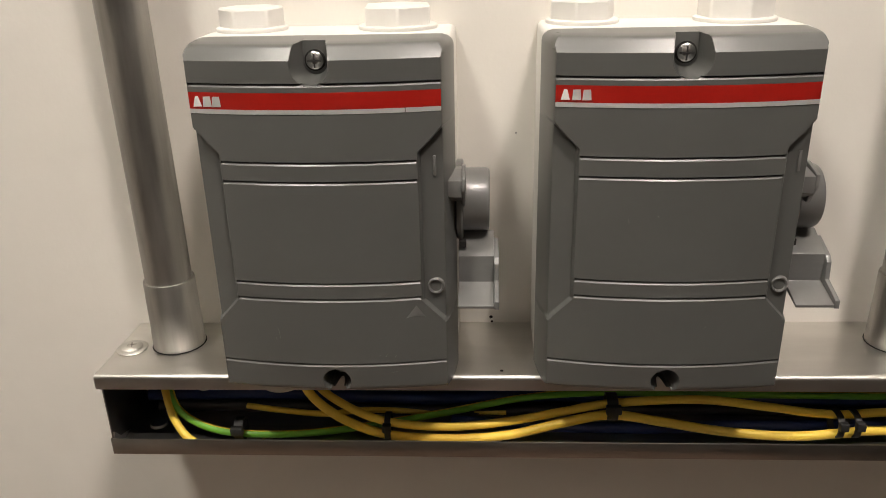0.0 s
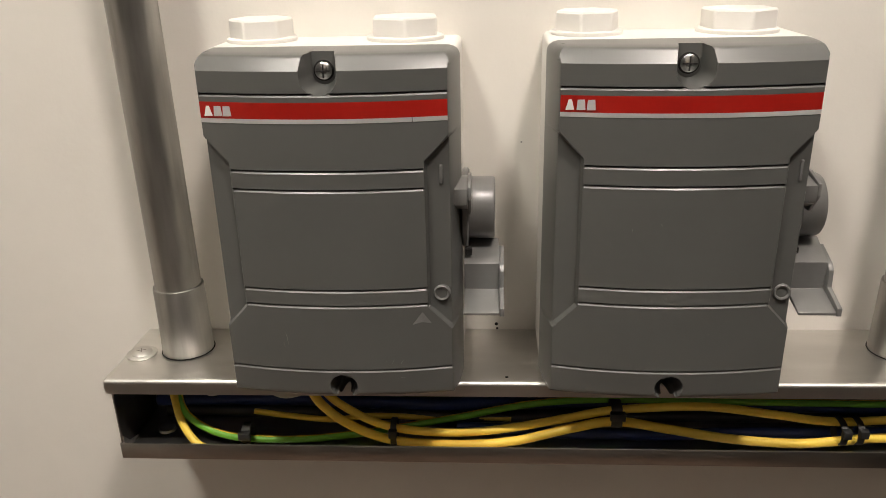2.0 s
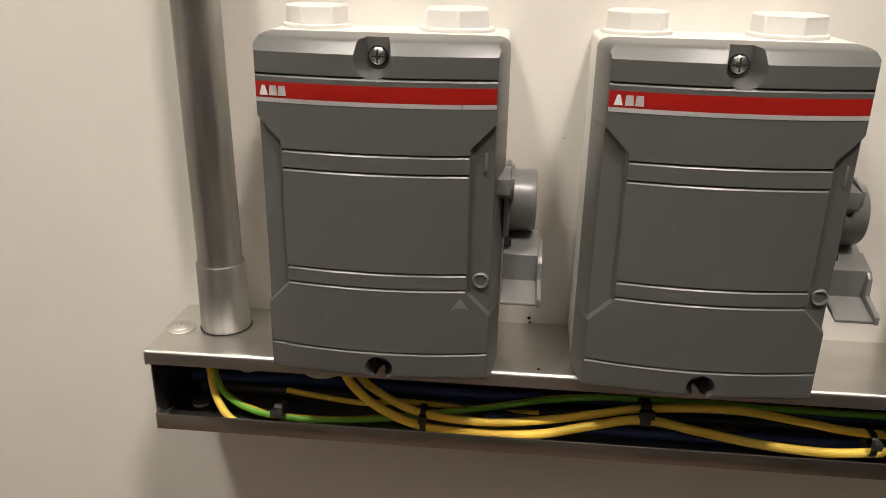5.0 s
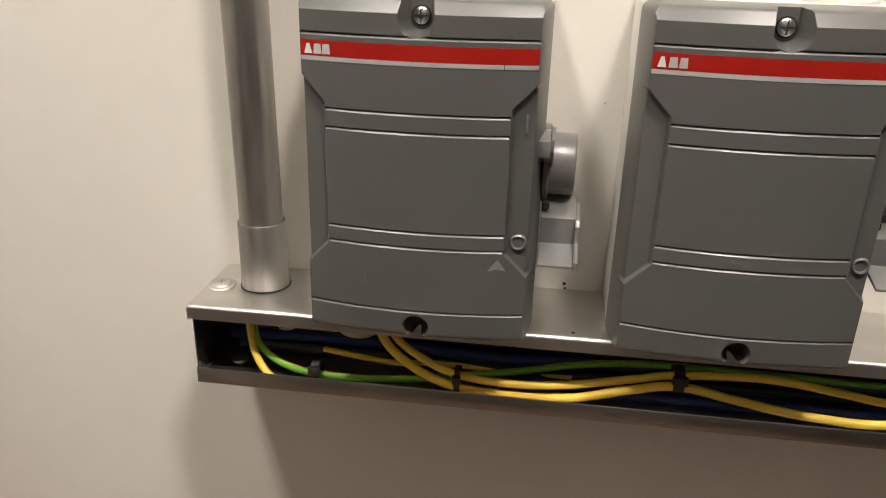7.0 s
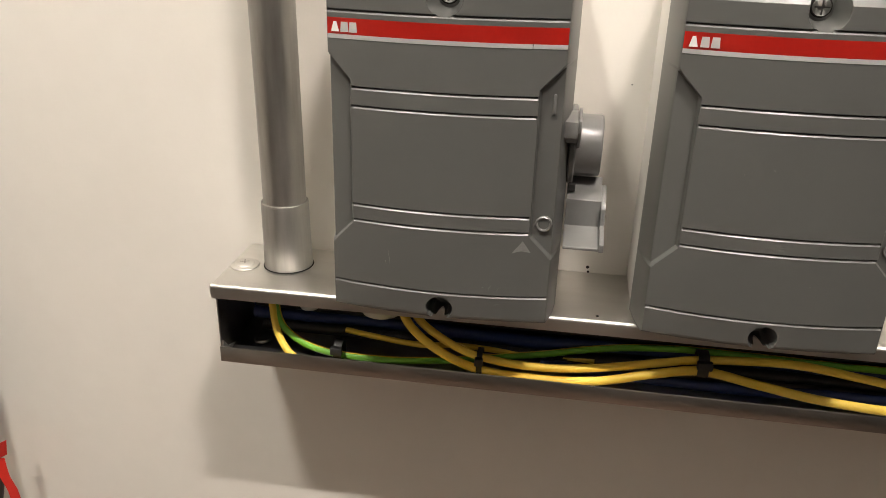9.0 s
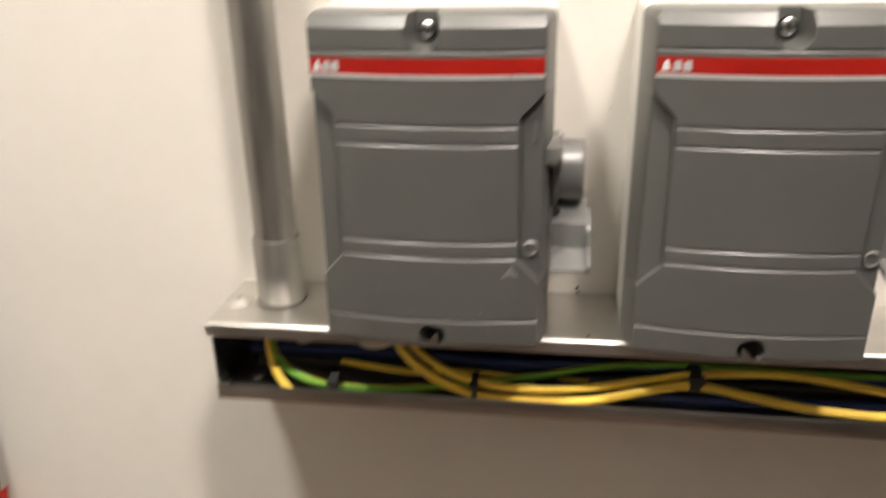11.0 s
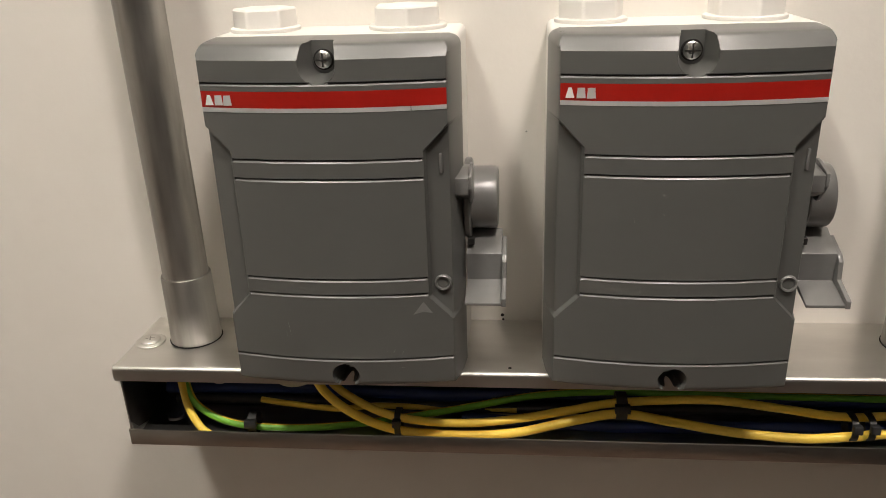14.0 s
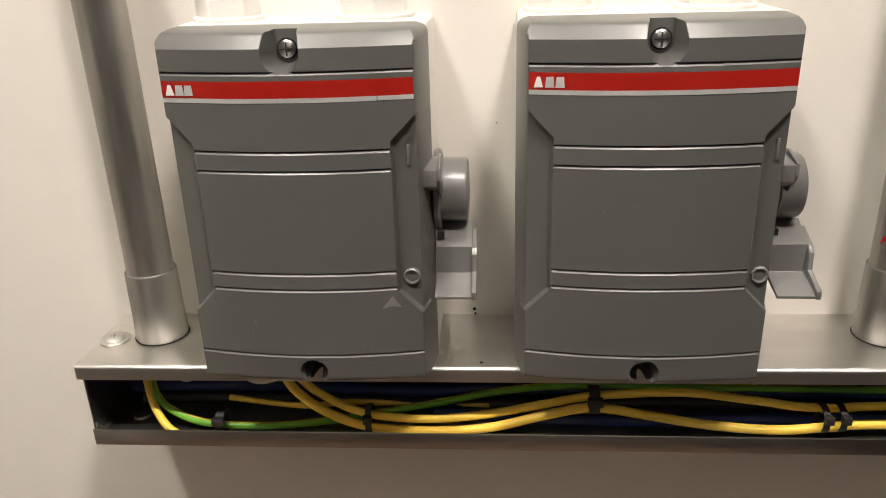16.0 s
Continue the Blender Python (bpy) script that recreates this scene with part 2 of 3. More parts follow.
for bx, br in ((0.061, 0.0075), (0.117, 0.0160)):
    part("bushing", lathe([(br - 0.003, -0.0310), (br - 0.0006, -0.0310), (br, -0.0300), (br, -0.0016)], "z", (bx, -0.040 if br < 0.01 else -0.034, 0), 28), WHITE, trunk, "white plastic cable bushing")
bottom.location, bottom.rotation_euler = (0, 0, -H + 0.0015), (0, radians(0.08), 0)
part("lower_lip", box(0.002, L, FRONT - 0.0012, FRONT + 0.0002, -0.0018, 0.0110, 0.0006, 2), DARK_SHEET, bottom, "steel lower lip, darkened for the dark floor it mirrors")
part("end_plate", box(0.0006, 0.0019, FRONT + 0.004, -0.0002, -H - 0.0002, -0.0012), DARK_SHEET, trunk)


def switch_box(cx, lift):
    """An enclosed rotary switch: white back box, grey moulded cover, side handle and two blanking plugs."""
    ob = thing("safety_switch", (cx, WALL, TOP + lift), "grey plastic safety switch with red stripe on white back box", "switch", "safety switches on the trunking")
    part("back_box", box(-0.0766, 0.0766, -0.061, -0.0005, 0.0, 0.2193, 0.004, 3), WHITE, ob, "white plastic back box")
    part("cover", cover_mesh(), GREY, ob, "dark grey moulded plastic cover with grooves", crease=26)
    part("red_stripe", strip(-0.0712, 0.0712, 0.1842, 0.1936, 0.0003), RED, ob, "glossy red stripe")
    part("white_stripe", strip(-0.0712, 0.0712, 0.1816, 0.1842, 0.0003), FILM, ob, "thin white stripe")
    for u, top in ((-0.0685, 0.35), (-0.0625, 0.8), (-0.0570, 0.8)):
        part("brand_mark", mark(u, 0.0050, 0.1856, 0.1914, top), FILM, ob, "plain white mark")
    screw = part("cover_screw", lathe([(0.0050, 0.0120), (0.0052, 0.0), (0.0050, -0.0015), (0.0030, -0.0030), (0.0012, -0.0033)], "y", (0, front_y(0, 0.2075) + 0.0193, 0.2085), 28), CHROME, ob, "shiny steel screw")
    part("slot", box(-0.0004, 0.0004, -0.0005, 0.001, -0.004, 0.004, bm=None), HOLE, screw).location = (0, front_y(0, 0.2075) + 0.0164, 0.2085)
    part("slot", box(-0.004, 0.004, -0.0005, 0.001, -0.0004, 0.0004), HOLE, screw).location = (0, front_y(0, 0.2075) + 0.0163, 0.2085)
    part("screw_hole", lathe([(0.0060, 0.0), (0.0060, -0.0003)], "y", (0, front_y(0, 0.2075) + 0.0194, 0.2085), 32), HOLE, ob, "dark gap round the screw")
    ring = part("ring", lathe([(0.0035, 0.0), (0.0037, -0.0016), (0.0045, -0.002), (0.0052, -0.0014), (0.0054, 0.001)], "y", (0.0655, front_y(0.0655, 0.073), 0.073), 32), GREY_HANDLE, ob, "small round boss")
    part("boss_floor", lathe([(0.0034, 0.0), (0.0034, -0.0006)], "y", (0.0655, front_y(0.0655, 0.073) - 0.0002, 0.073), 24), GREY, ring)
    part("index_mark", box(0.0655, 0.0673, front_y(0.066, 0.149) - 0.0014, front_y(0.066, 0.149) + 0.002, 0.143, 0.155, 0.0005), GREY_HANDLE, ob)
    for u, r, turn in ((-0.0505, 0.0205, 0.22), (0.0415, 0.0228, 0.62)):
        plug = part("blanking_plug", lathe([(r + 0.0015, 0), (r + 0.0019, 0.001), (r + 0.0017, 0.0022), (r + 0.0006, 0.0028)], "z", (u, -0.023, 0.2192), 40), WHITE, ob, "white plastic hexagonal blanking plug")
        part("hexagon", hexagon(r, 0.0118, turn, (u, -0.023, 0.2216)), WHITE, plug)
    hub = part("rotary_handle", lathe([(0.0255, 0.0772), (0.0262, 0.0780), (0.0262, 0.0805), (0.0250, 0.0815)], "x", (0, -0.040, 0.1125), 48), GREY_HANDLE, ob, "grey plastic rotary handle")
    part("knob", lathe([(0.0205, 0.0810), (0.0205, 0.0965), (0.0198, 0.0980), (0.0180, 0.0985)], "x", (0, -0.040, 0.1125), 48), GREY_HANDLE, hub)
    part("grip", prism([(-0.0640, 0.0640), (-0.0870, 0.0580), (-0.0870, 0.0560), (-0.0640, 0.0610), (-0.0560, 0.0610), (-0.0400, 0.0850), (-0.0430, 0.0920), (-0.0645, 0.0822)], 0.0785, 0.1012, 0.0004), GREY_HANDLE, hub)
    part("grip_flange", prism([(-0.0650, 0.0815), (-0.0680, 0.0780), (-0.0690, 0.0670), (-0.0875, 0.0610), (-0.0875, 0.0556), (-0.0560, 0.0605), (-0.0420, 0.0820), (-0.0470, 0.0880)], 0.1012, 0.1042, 0.0004), GREY_HANDLE, hub)
    part("notch", box(0.0795, 0.0835, -0.0612, -0.0560, 0.0868, 0.0908), HOLE, hub, "small dark notch")
    latch = part("latch", prism([(-0.0800, 0.1265), (-0.0800, 0.1368), (-0.0620, 0.1392), (-0.0560, 0.1392), (-0.0560, 0.1210), (-0.0700, 0.1210)], 0.0700, 0.0815, 0.0006), GREY_HANDLE, ob, "small grey latch block")
    part("latch_fin", prism([(-0.0800, 0.1300), (-0.0800, 0.1378), (-0.0640, 0.1415), (-0.0590, 0.1415), (-0.0580, 0.1180), (-0.0700, 0.1180)], 0.0815, 0.0836, 0.0004), GREY_HANDLE, latch)
    return ob


def hexagon(r, high, turn, place):
    """A hexagonal head with softened corners and a chamfered top."""
    bm = lathe([(r, 0), (r, high - 0.0012), (r - 0.0014, high)], "z", place, 6, turn=turn)
    bmesh.ops.bevel(bm, geom=[e for e in bm.edges if abs(e.verts[0].co.z - e.verts[1].co.z) > 0.004], offset=0.0018, segments=3, affect="EDGES", profile=0.5)
    return bm


GROOVES = [(0.1975, 0.07125), (0.0222, 0.07125), (0.1530, 0.0565), (0.1415, 0.0565), (0.0778, 0.0565), (0.0672, 0.0565)]


def ramp01(v, a, b):
    t = min(1.0, max(0.0, (v - a) / (b - a)))
    return t * t * (3 - 2 * t)


def panel_edge(h):
    """Half the width of the raised front panel, which flares at the top and at the bottom."""
    return 0.0570 + max(0.0, (h - 0.158) * 0.97, (0.0652 - h) * 0.92)


def front_y(u, h, grooved=True):
    """How far the cover's front stands off the wall (negative y) at u across and h up."""
    y = -0.0920 - 0.0080 * (1 - (u / 0.0715) ** 2)
    y += 0.0014 * (1 - (u / 0.0715) ** 2) * min(1.0, max(0.0, (0.0215 - h) / 0.017))
    y += 0.0044 * ramp01(abs(u) - panel_edge(h), 0.0, 0.0016)
    for g, wide in GROOVES:
        if grooved and abs(u) < wide:
            if 0.00025 < h - g < 0.00115:
                y += 0.0030
            elif -0.0011 < h - g <= 0.00025:
                y += 0.0012 * (h - g + 0.0011) / 0.00135
    return y


def pocket(u, h):
    """Depth of the screw pocket at the top edge and of the cable notch at the bottom edge."""
    d = math.hypot(u, h - 0.2075) if h < 0.2075 else abs(u)
    deep = 0.0195 * min(1.0, max(0.0, (0.0106 - d) / 0.0036))
    d = math.hypot(u - 0.0015, h - 0.0105)
    return max(deep, 0.0225 * ramp01(0.0088 - d, 0.0, 0.0012))


def cover_mesh():
    hs = {float(v) for v in np.round(np.arange(0.0075, 0.2106, 0.0012), 5)} | {0.0652, 0.158}
    for g, _ in GROOVES:
        hs |= {round(g + d, 5) for d in (-0.0012, -0.0011, -0.0005, 0, 0.0002, 0.0003, 0.0007, 0.0011, 0.0012)}
    hs |= {round(v, 5) for v in np.arange(0.0063, 0.0205, 0.0004)} | {round(v, 5) for v in np.arange(0.1936, 0.2106, 0.0004)}
    hs = {h for h in hs if all(round(abs(h - g), 5) > 0.00121 or round(h - g, 5) in (-0.0012, -0.0011, -0.0005, 0.0, 0.0002, 0.0003, 0.0007, 0.0011, 0.0012) for g, _ in GROOVES)}
    side = [(0.0715, 0.0003), (0.0722, 0.0022), (0.0735, 0.0080), (0.0757, 0.0180), (0.0773, 0.047)]
    centre = [float(v) for v in np.arange(0.0, 0.01301, 0.0003)]
    top = [(0.2108 + 0.0004 * k, 0.00031 * k) for k in range(18)] + [(0.2183, 0.0062), (0.2189, 0.0088), (0.2193, 0.0180), (0.2196, 0.047)]
    rows = [(0.0022, 0.047), (0.0026, 0.006), (0.0034, 0.0012), (0.0048, 0.0002)] + [(float(h), 0.0) for h in sorted(hs)] + top

    def columns(h):
        """Half a row of (across, depth), from the middle outwards, with a column along the edge of the raised panel."""
        inner = min(0.0690, panel_edge(h))
        us = centre + [centre[-1] + (inner - 0.0007 - centre[-1]) * k / 34 for k in range(1, 35)]
        us += [inner - 0.0003, inner, inner + 0.0004, inner + 0.0008, inner + 0.0012, inner + 0.0016]
        us += [us[-1] + (0.0713 - us[-1]) * k / 6 for k in range(1, 7)]
        return [(u, 0.0) for u in us] + side

    bm = bmesh.new()
    grid = []
    for h, dh in rows:
        line = []
        half = columns(h)
        for u, du in [(-u, d) for u, d in half[:0:-1]] + half:
            back = max(du, dh)
            u0, u = u, u * (1 - max(0.0, 0.006 - math.sqrt(max(0.0, 0.006**2 - max(0.0, h - 0.2132) ** 2))) / 0.0773)
            face = front_y(max(-0.0715, min(0.0715, u0)), h, h < 0.15 or pocket(u0, h) == 0)
            y = -0.0585 if back > 0.03 else face + max(back, pocket(u0, h))
            line.append(bm.verts.new((u, y, h)))
        grid.append(line)
    for a, b in zip(grid, grid[1:]):
        for k in range(len(a) - 1):
            bm.faces.new((a[k], a[k + 1], b[k + 1], b[k]))
    return bm


def strip(u0, u1, h0, h1, off):
    """A thin film that follows the cover's bulge."""
    bm = bmesh.new()
    cut = [u0 + (u1 - u0) * k / 36 for k in range(37)]
    low = [bm.verts.new((u, front_y(u, 0.19) - off, h0)) for u in cut]
    high = [bm.verts.new((u, front_y(u, 0.19) - off, h1)) for u in cut]
    faces = [bm.faces.new((low[k], low[k + 1], high[k + 1], high[k])) for k in range(36)]
    bmesh.ops.solidify(bm, geom=faces, thickness=-0.0006)
    bmesh.ops.recalc_face_normals(bm, faces=bm.faces[:])
    return bm


def mark(u, w, h0, h1, top):
    y = front_y(u + w / 2, 0.19) - 0.0008
    bm = bmesh.new()
    m, k = u + w / 2, w / 2
    quad = [(m - k, h0), (m + k, h0), (m + k * top, h1), (m - k * top, h1)]
    f = bm.faces.new([bm.verts.new((a, y, b)) for a, b in quad])
    bmesh.ops.solidify(bm, geom=[f], thickness=-0.0006)
    bmesh.ops.recalc_face_normals(bm, faces=bm.faces[:])
    return bm


switch = switch_box(-0.0910, 0.0002)
twin = copy_thing(switch, pose(0.1145, WALL, TOP + 0.0017))


def conduit(x, y, lift, lean, label):
    ob = thing("steel_conduit", (x, y, TOP + lift), label, "conduit", "conduits on the trunking")
    part("pipe", lathe([(0.0159, 0.030), (0.0159, 1.80)], "z", (0, 0, 0), 40), STEEL, ob)
    ob.rotation_euler = (0, radians(lean), 0)
    part("base_gap", lathe([(0.0191, 0.0), (0.0191, 0.0004)], "z", (0, 0, 0), 40), HOLE, ob, "thin dark gap round the foot")
    part("coupling", lathe([(0.0181, 0.0), (0.0184, 0.0010), (0.0179, 0.0200), (0.0176, 0.0508), (0.0173, 0.0517), (0.0156, 0.0520)], "z", (0, 0, 0), 48), STEEL, ob, "plain steel coupling sleeve")
    return ob


conduit(-0.2181, 0.4555, 0.0006, -0.5, "galvanised steel conduit rising from the trunking")

# ---- wires ----
def wire(name, points, r, material, label, category="wire", group="wires in the trunking"):
    return tagged(mesh_object(name, sweep(points, r), material), label, category, group)


wire("earth_wire", [(-0.222, 0.437, 1.2815), (-0.222, 0.434, 1.262), (-0.213, 0.428, 1.243), (-0.186, 0.425, 1.230), (-0.141, 0.427, 1.226), (-0.092, 0.434, 1.227), (-0.03, 0.446, 1.232), (0.06, 0.452, 1.246), (0.2, 0.452, 1.247), (0.6, 0.452, 1.245)], 0.0027, EARTH, "green and yellow striped earth wire", group="wires in the trunking")
wire("yellow_wire", [(-0.224, 0.432, 1.2815), (-0.223, 0.430, 1.258), (-0.217, 0.424, 1.239), (-0.203, 0.417, 1.2262), (-0.180, 0.4142, 1.2257), (-0.10, 0.4137, 1.2258), (0.1, 0.4137, 1.2272)], 0.0028, YELLOW, "yellow insulated wire bending down into the trunking")
wire("yellow_wire", [(-0.123, 0.437, 1.2815), (-0.121, 0.430, 1.262), (-0.099, 0.425, 1.243), (-0.066, 0.425, 1.2285), (-0.02, 0.4238, 1.2264), (0.02, 0.425, 1.2290), (0.06, 0.424, 1.241), (0.092, 0.426, 1.246), (0.13, 0.428, 1.2388), (0.17, 0.427, 1.2328), (0.215, 0.425, 1.2310), (0.25, 0.425, 1.2340), (0.30, 0.427, 1.236), (0.6, 0.43, 1.24)], 0.0033, YELLOW, "thick yellow insulated wire")
wire("yellow_wire", [(-0.115, 0.440, 1.2815), (-0.113, 0.434, 1.262), (-0.088, 0.430, 1.245), (-0.060, 0.426, 1.2375), (-0.02, 0.425, 1.2355), (0.02, 0.427, 1.239), (0.06, 0.430, 1.246), (0.092, 0.432, 1.2515), (0.151, 0.430, 1.2565), (0.200, 0.430, 1.251), (0.245, 0.432, 1.2445), (0.32, 0.436, 1.245), (0.6, 0.436, 1.245)], 0.0030, YELLOW, "thick yellow insulated wire")
wire("yellow_wire", [(-0.171, 0.446, 1.2372), (-0.145, 0.444, 1.2350), (-0.112, 0.443, 1.2328), (-0.085, 0.452, 1.2305), (-0.05, 0.458, 1.2262), (0.02, 0.458, 1.2258)], 0.0022, YELLOW, "thin yellow insulated wire")
rng = random.Random(5)
BACK = [(0.474, 1.230), (0.473, 1.241), (0.475, 1.252), (0.474, 1.263), (0.473, 1.273), (0.463, 1.236), (0.464, 1.247), (0.463, 1.258), (0.462, 1.269), (0.463, 1.2265), (0.452, 1.262), (0.452, 1.2725)]
for k, (y, z) in enumerate(BACK):
    m, n = ((BLACK, "black"), (BLUE, "blue"), (BLACK, "black"), (BLACK, "black"), (BLUE, "blue"), (BLUE, "blue"))[k % 6]
    x = -0.256 + 0.012 * rng.random()
    line = [(x, y, z)]
    while x < 0.5:
        x += 0.07 + 0.05 * rng.random()
        line.append((x, y + rng.uniform(-0.002, 0.002), z + rng.uniform(-0.002, 0.002)))
    wire(n + "_wire", line + [(0.612, y, z + 0.002)], 0.0052, m, n + " insulated wire at the back of the trunking")
wire("blue_wire", [(-0.02, 0.447, 1.2255), (0.06, 0.440, 1.2262), (0.13, 0.438, 1.2275), (0.22, 0.442, 1.228), (0.612, 0.446, 1.230)], 0.0042, BLUE, "blue insulated wire lying on the bottom of the trunking")


def cable_tie(x, y, z, ry, rz, wide=0.0042, label="black nylon cable tie round the wires"):
    ob = thing("cable_tie", (x, y, z), label, "cable tie", "cable ties on the wires")
    bm = bmesh.new()
    rings = []
    n = 28
    for k in range(n):
        a = 2 * math.pi * k / n
        c, s = math.cos(a), math.sin(a)
        c, s = math.copysign(abs(c) ** 0.8, c), math.copysign(abs(s) ** 0.8, s)
        rings.append([bm.verts.new((dx, c * (ry + o), s * (rz + o))) for dx, o in ((-wide / 2, 0), (wide / 2, 0), (wide / 2, 0.0011), (-wide / 2, 0.0011))])
    for k in range(n):
        a, b = rings[k], rings[(k + 1) % n]
        for j in range(4):
            bm.faces.new((a[j], b[j], b[(j + 1) % 4], a[(j + 1) % 4]))
    bmesh.ops.recalc_face_normals(bm, faces=bm.faces[:])
    part("strap", bm, TIE, ob)
    part("head", box(-wide * 0.7, wide * 0.7, -ry - 0.005, -ry - 0.0002, rz * 0.2, rz * 0.2 + 0.006, 0.0008), TIE, ob)
    return ob


cable_tie(-0.064, 0.427, 1.2345, 0.0075, 0.0085)
cable_tie(0.092, 0.431, 1.2495, 0.0085, 0.0080, 0.0075)
cable_tie(0.245, 0.428, 1.2400, 0.0085, 0.0080)
cable_tie(0.256, 0.428, 1.2405, 0.0085, 0.0080)
cable_tie(-0.1705, 0.426, 1.2305, 0.0062, 0.0078, 0.0062)


# ---- hose at the side ----
def hose(x, y, z, length, r):
    ob = thing("corrugated_hose", (x, y, z), "black corrugated cable hose hanging beside the trunking", "hose")
    prof = [(r - 0.003, 0.0)]
    n = int(length / 0.0042)
    for k in range(n):
        h = k * 0.0042
        prof += [(r - 0.0016, h), (r, h + 0.0010), (r, h + 0.0024), (r - 0.0016, h + 0.0034)]
    prof.append((r - 0.003, n * 0.0042))
    part("hose_body", lathe(prof, "z", (0, 0, 0), 28), HOSE, ob)
    for k in range(14):
        h = 0.0336 + k * 0.0084
        part("print_mark", box(0.006, 0.0092, -r - 0.0002, -r + 0.0012, h + 0.0010, h + 0.0023), FILM, ob, "small white printed bar").rotation_euler = (0, 0, radians(38))
    return ob


HX, HY, HZ = -0.555, 0.4625, 1.0535
hose(HX + 0.003, HY, HZ - 0.005, 1.6, 0.0235)
for a, b, c, m, n in ((0.008, 0.0, 0.0, YELLOW, "yellow insulated"), (0.018, 0.004, 0.006, BLACK, "dark insulated"), (0.006, -0.006, 0.003, EARTH, "green and yellow")):
    wire("wire_end", [(HX + 0.004, HY + b, HZ + 0.03), (HX + 0.006, HY + b, HZ - 0.012), (HX - 0.006 + b, HY + c, HZ - 0.040 - a), (HX + 0.020, HY - 0.008 + c, HZ - 0.046 - a), (HX + 0.040 + c, HY - 0.016, HZ - 0.012), (HX + 0.041 + c, HY - 0.016, HZ + 0.012), (HX + 0.041 + c, HY - 0.014, HZ + 0.036 + a)], 0.0024, m, n + " wire end looped below the hose", group="wire ends below the hose")


def ribbon(line, wide, thick=0.0003):
    bm = bmesh.new()
    pts = smooth_line(line, 8)
    a = [bm.verts.new((p.x, p.y, p.z)) for p in pts]
    faces = []
    b = [bm.verts.new(p + Vector(wide)) for p in pts]
    for k in range(len(pts) - 1):
        faces.append(bm.faces.new((a[k], a[k + 1], b[k + 1], b[k])))
    bmesh.ops.solidify(bm, geom=faces, thickness=thick)
    bmesh.ops.recalc_face_normals(bm, faces=bm.faces[:])
    return bm


tape = thing("red_tape", (HX + 0.038, HY - 0.02, HZ), "piece of red insulating tape round the wire ends", "tape")
part("wrap", ribbon([(-0.014, -0.006, -0.004), (-0.004, -0.007, 0.002), (0.010, -0.003, 0.010), (0.015, 0.008, 0.010)], (0.003, 0.0, 0.017)), TAPE, tape)
part("tail", ribbon([(0.010, -0.002, 0.012), (0.013, -0.004, -0.006), (0.019, -0.005, -0.022), (0.020, -0.004, -0.048)], (0.009, 0.002, 0.001)), TAPE, tape)


# ---- small details ----
def trunk_screw(x, y, z):
    ob = thing("pan_screw", (x, y, z), "zinc screw with a washer on top of the trunking", "screw")
    part("washer", lathe([(0.0108, 0), (0.0110, 0.0006), (0.0102, 0.0012)], "z", (0, 0, 0), 32), SHEET, ob, "thin zinc washer")
    part("head", lathe([(0.0074, 0.001), (0.0075, 0.0016), (0.0062, 0.0026), (0.0030, 0.0030)], "z", (0, 0, 0), 28), SHEET, ob)
    for turn in (20, 110):
        part("slot", box(-0.0034, 0.0034, -0.0004, 0.0004, 0.0022, 0.0031), DARK_SHEET, ob).rotation_euler = (0, 0, radians(turn))
    return ob


trunk_screw(-0.2500, 0.4468, TOP + 0.0003)
for x, z, r in ((0.0088, 1.2905, 0.0014), (0.0095, 1.2868, 0.0010)):
    tagged(mesh_object("wall_hole", lathe([(r, 0.0), (r * 0.8, -0.0006)], "y", (x, WALL + 0.0002, z), 12), HOLE), "small dark drill hole in the wall", "hole", kind="structure")


far_pipe = conduit(0.2870, 0.4555, 0.0042, 0.0, "galvanised steel conduit beside the second switch")
part("paint_smear", ribbon([(-0.0153, -0.0052, 0.0690), (-0.0148, -0.0066, 0.0705), (-0.0138, -0.0084, 0.0712)], (0.0004, -0.0003, 0.0042), 0.0004), RED, far_pipe, "small smear of red paint")
speckle = random.Random(11)
for k in range(13):
    x = 0.18 + 0.06 * speckle.random() if k < 8 else 0.10 + 0.45 * speckle.random()
    r = 0.0002 + 0.0003 * speckle.random()
    part("speck", lathe([(r, 0.0), (r * 0.6, -0.0002)], "y", (x, FRONT - 0.0012, 0.001 + 0.008 * speckle.random()), 6), SCUFF, bottom, "pale speck of dirt")


# scuffs and scratches on the older cover
def scuff(points, label, owner=switch):
    """A thin pale scrape on the cover's front, as an outline of (across, up)."""
    bm = bmesh.new()
    f = bm.faces.new([bm.verts.new((u, front_y(u, h) - 0.00012, h)) for u, h in points])
    bmesh.ops.solidify(bm, geom=[f], thickness=-0.0003)
    bmesh.ops.recalc_face_normals(bm, faces=bm.faces[:])
    return part("scuff", bm, SCUFF, owner, label, False)


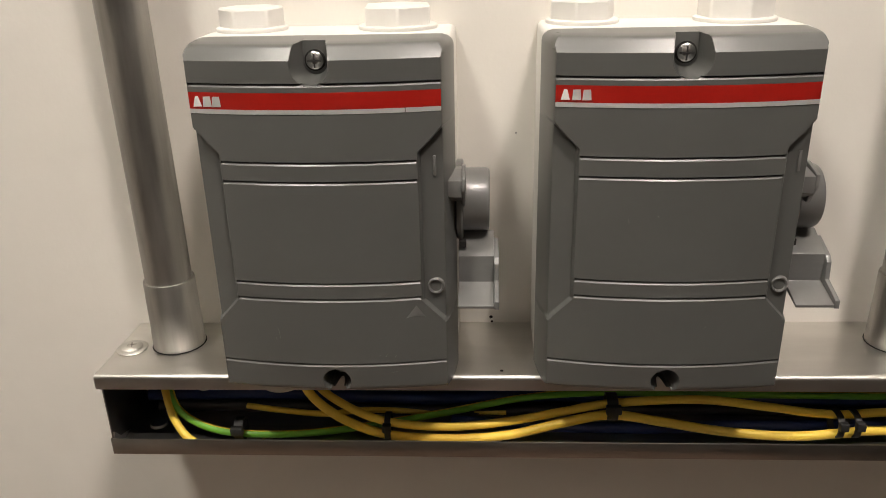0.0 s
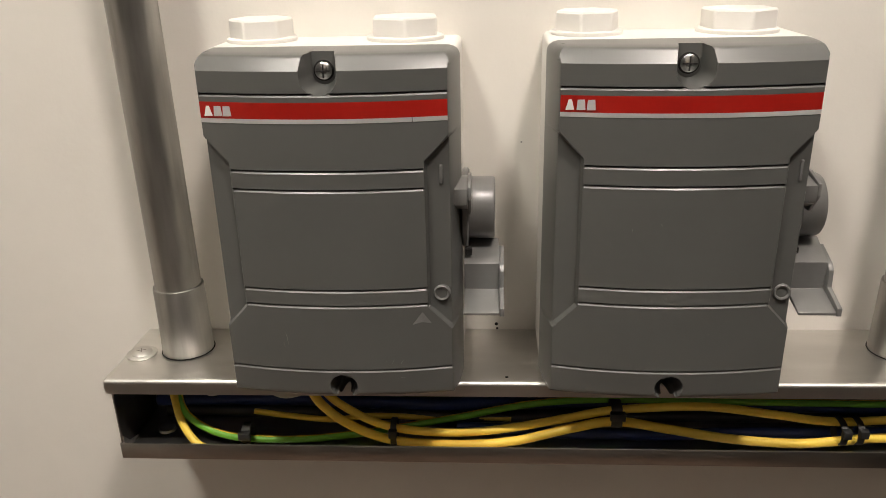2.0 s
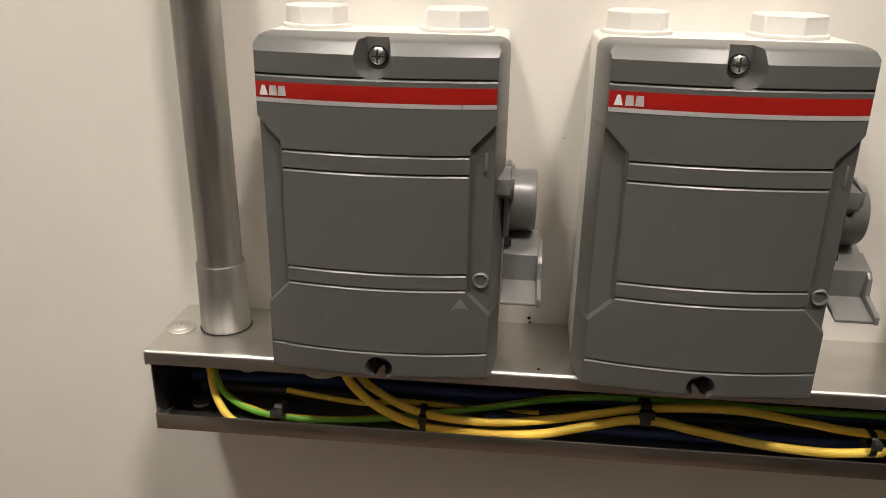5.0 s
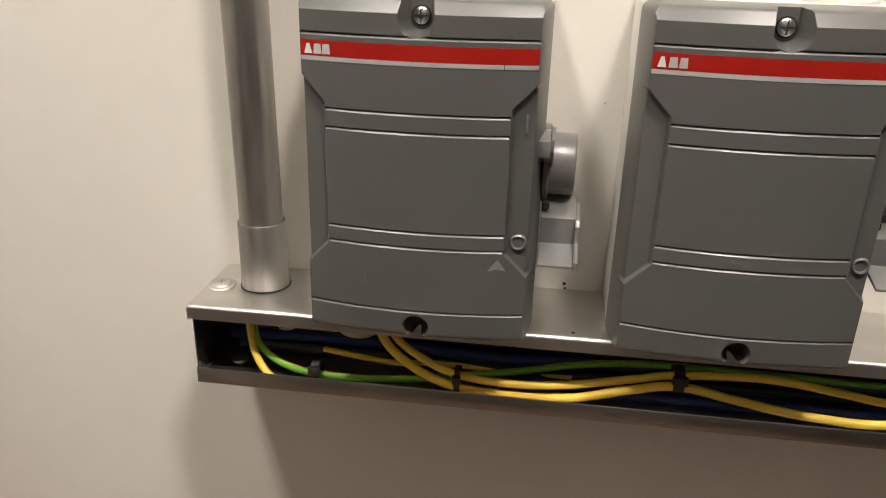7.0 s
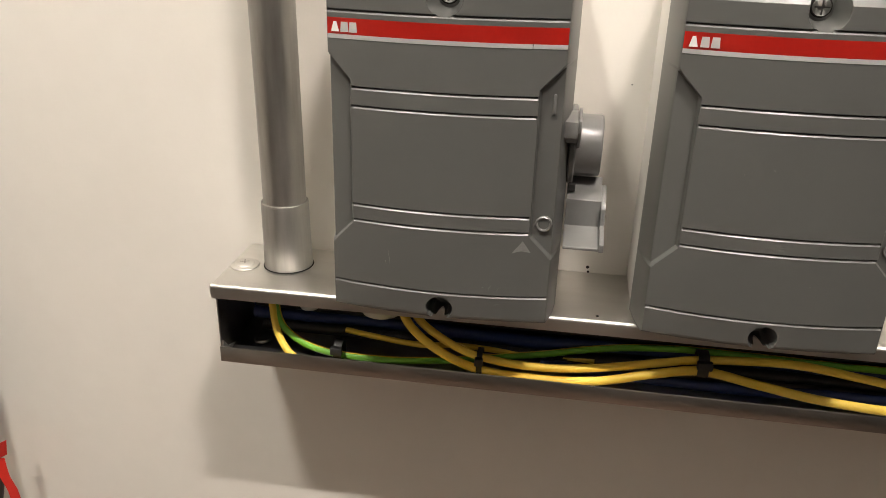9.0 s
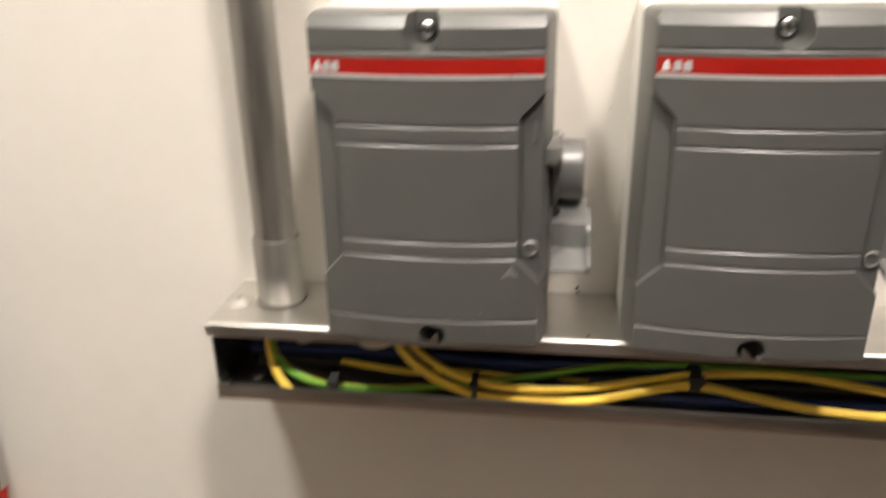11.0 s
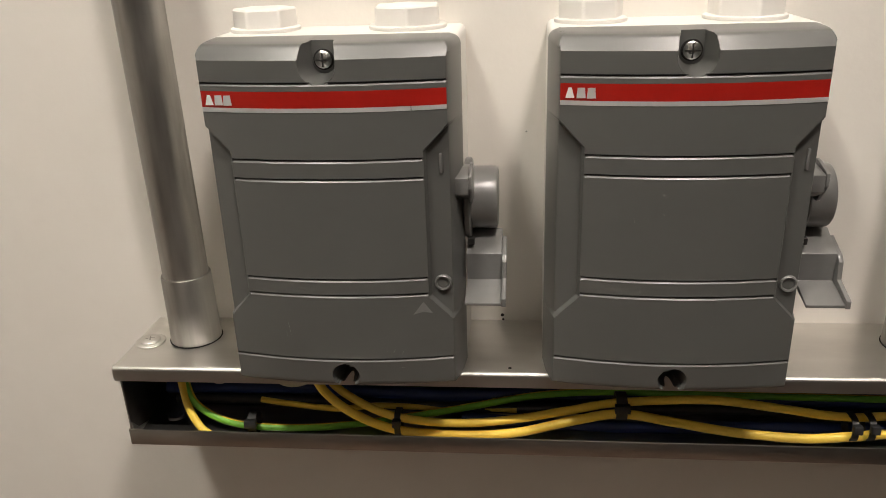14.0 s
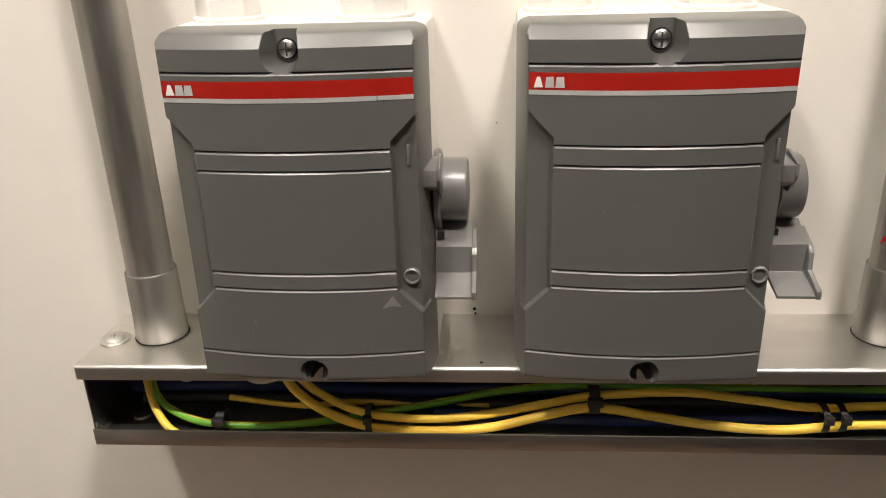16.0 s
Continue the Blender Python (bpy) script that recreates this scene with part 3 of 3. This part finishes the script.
def scratch(u, h, du, dh, w, owner=switch):
    n = Vector((-dh, du)).normalized() * w
    scuff([(u - n.x, h - n.y), (u + du * 0.5 - n.x * 0.4, h + dh * 0.5 - n.y * 0.4), (u + du, h + dh), (u + du * 0.5 + n.x * 0.4, h + dh * 0.5 + n.y * 0.4)], "pale scratch", owner)


scuff([(0.0470, 0.0540), (0.0535, 0.0625), (0.0590, 0.0545), (0.0530, 0.0555)], "pale scuffed patch")
for a in ((-0.0330, 0.0500, 0.0012, -0.0110, 0.00025), (0.0330, 0.0270, 0.0022, 0.0040, 0.0003), (0.0385, 0.0265, 0.0020, 0.0030, 0.0003), (0.0290, 0.0285, 0.0014, 0.0008, 0.0003), (0.0360, 0.0165, 0.0060, 0.0004, 0.00025), (-0.0350, 0.0430, 0.0006, -0.0050, 0.0002)):
    scratch(*a)
for a in ((-0.0280, 0.1180, 0.0006, -0.0040, 0.0002), (-0.0120, 0.1205, 0.0012, -0.0018, 0.0003), (0.0210, 0.0480, 0.0016, 0.0012, 0.0002)):
    scratch(*a, twin)
part("stripe_nick", box(0.0513, 0.0516, front_y(0.0515, 0.19) - 0.0008, front_y(0.0515, 0.19) + 0.001, 0.1814, 0.1846), HOLE, switch, "small dark nick")
bolt = part("bolt", lathe([(0.0066, 0), (0.0068, 0.0006), (0.0058, 0.0018), (0.0025, 0.0023)], "z", (0.022, -0.044, -H + 0.0014), 24), STEEL, trunk, "domed steel bolt")
part("drill_hole", lathe([(0.0012, 0.0), (0.0010, 0.0003)], "z", (0.2765, -0.0705, 0.0001), 12), HOLE, trunk, "small dark hole")
part("end_tab", prism([(FRONT + 0.002, 0.0018 - H), (FRONT + 0.004, 0.0150 - H), (FRONT + 0.012, 0.0060 - H), (FRONT + 0.026, 0.0018 - H)], 0.0021, 0.0033), SHEET, trunk, "bent steel end tab")
tagged(mesh_object("wall_mark", lathe([(0.0008, 0.0), (0.0005, -0.0004)], "y", (0.0255, WALL + 0.0002, 1.4306), 8), SCUFF), "tiny grey speck on the wall", "mark", kind="structure")
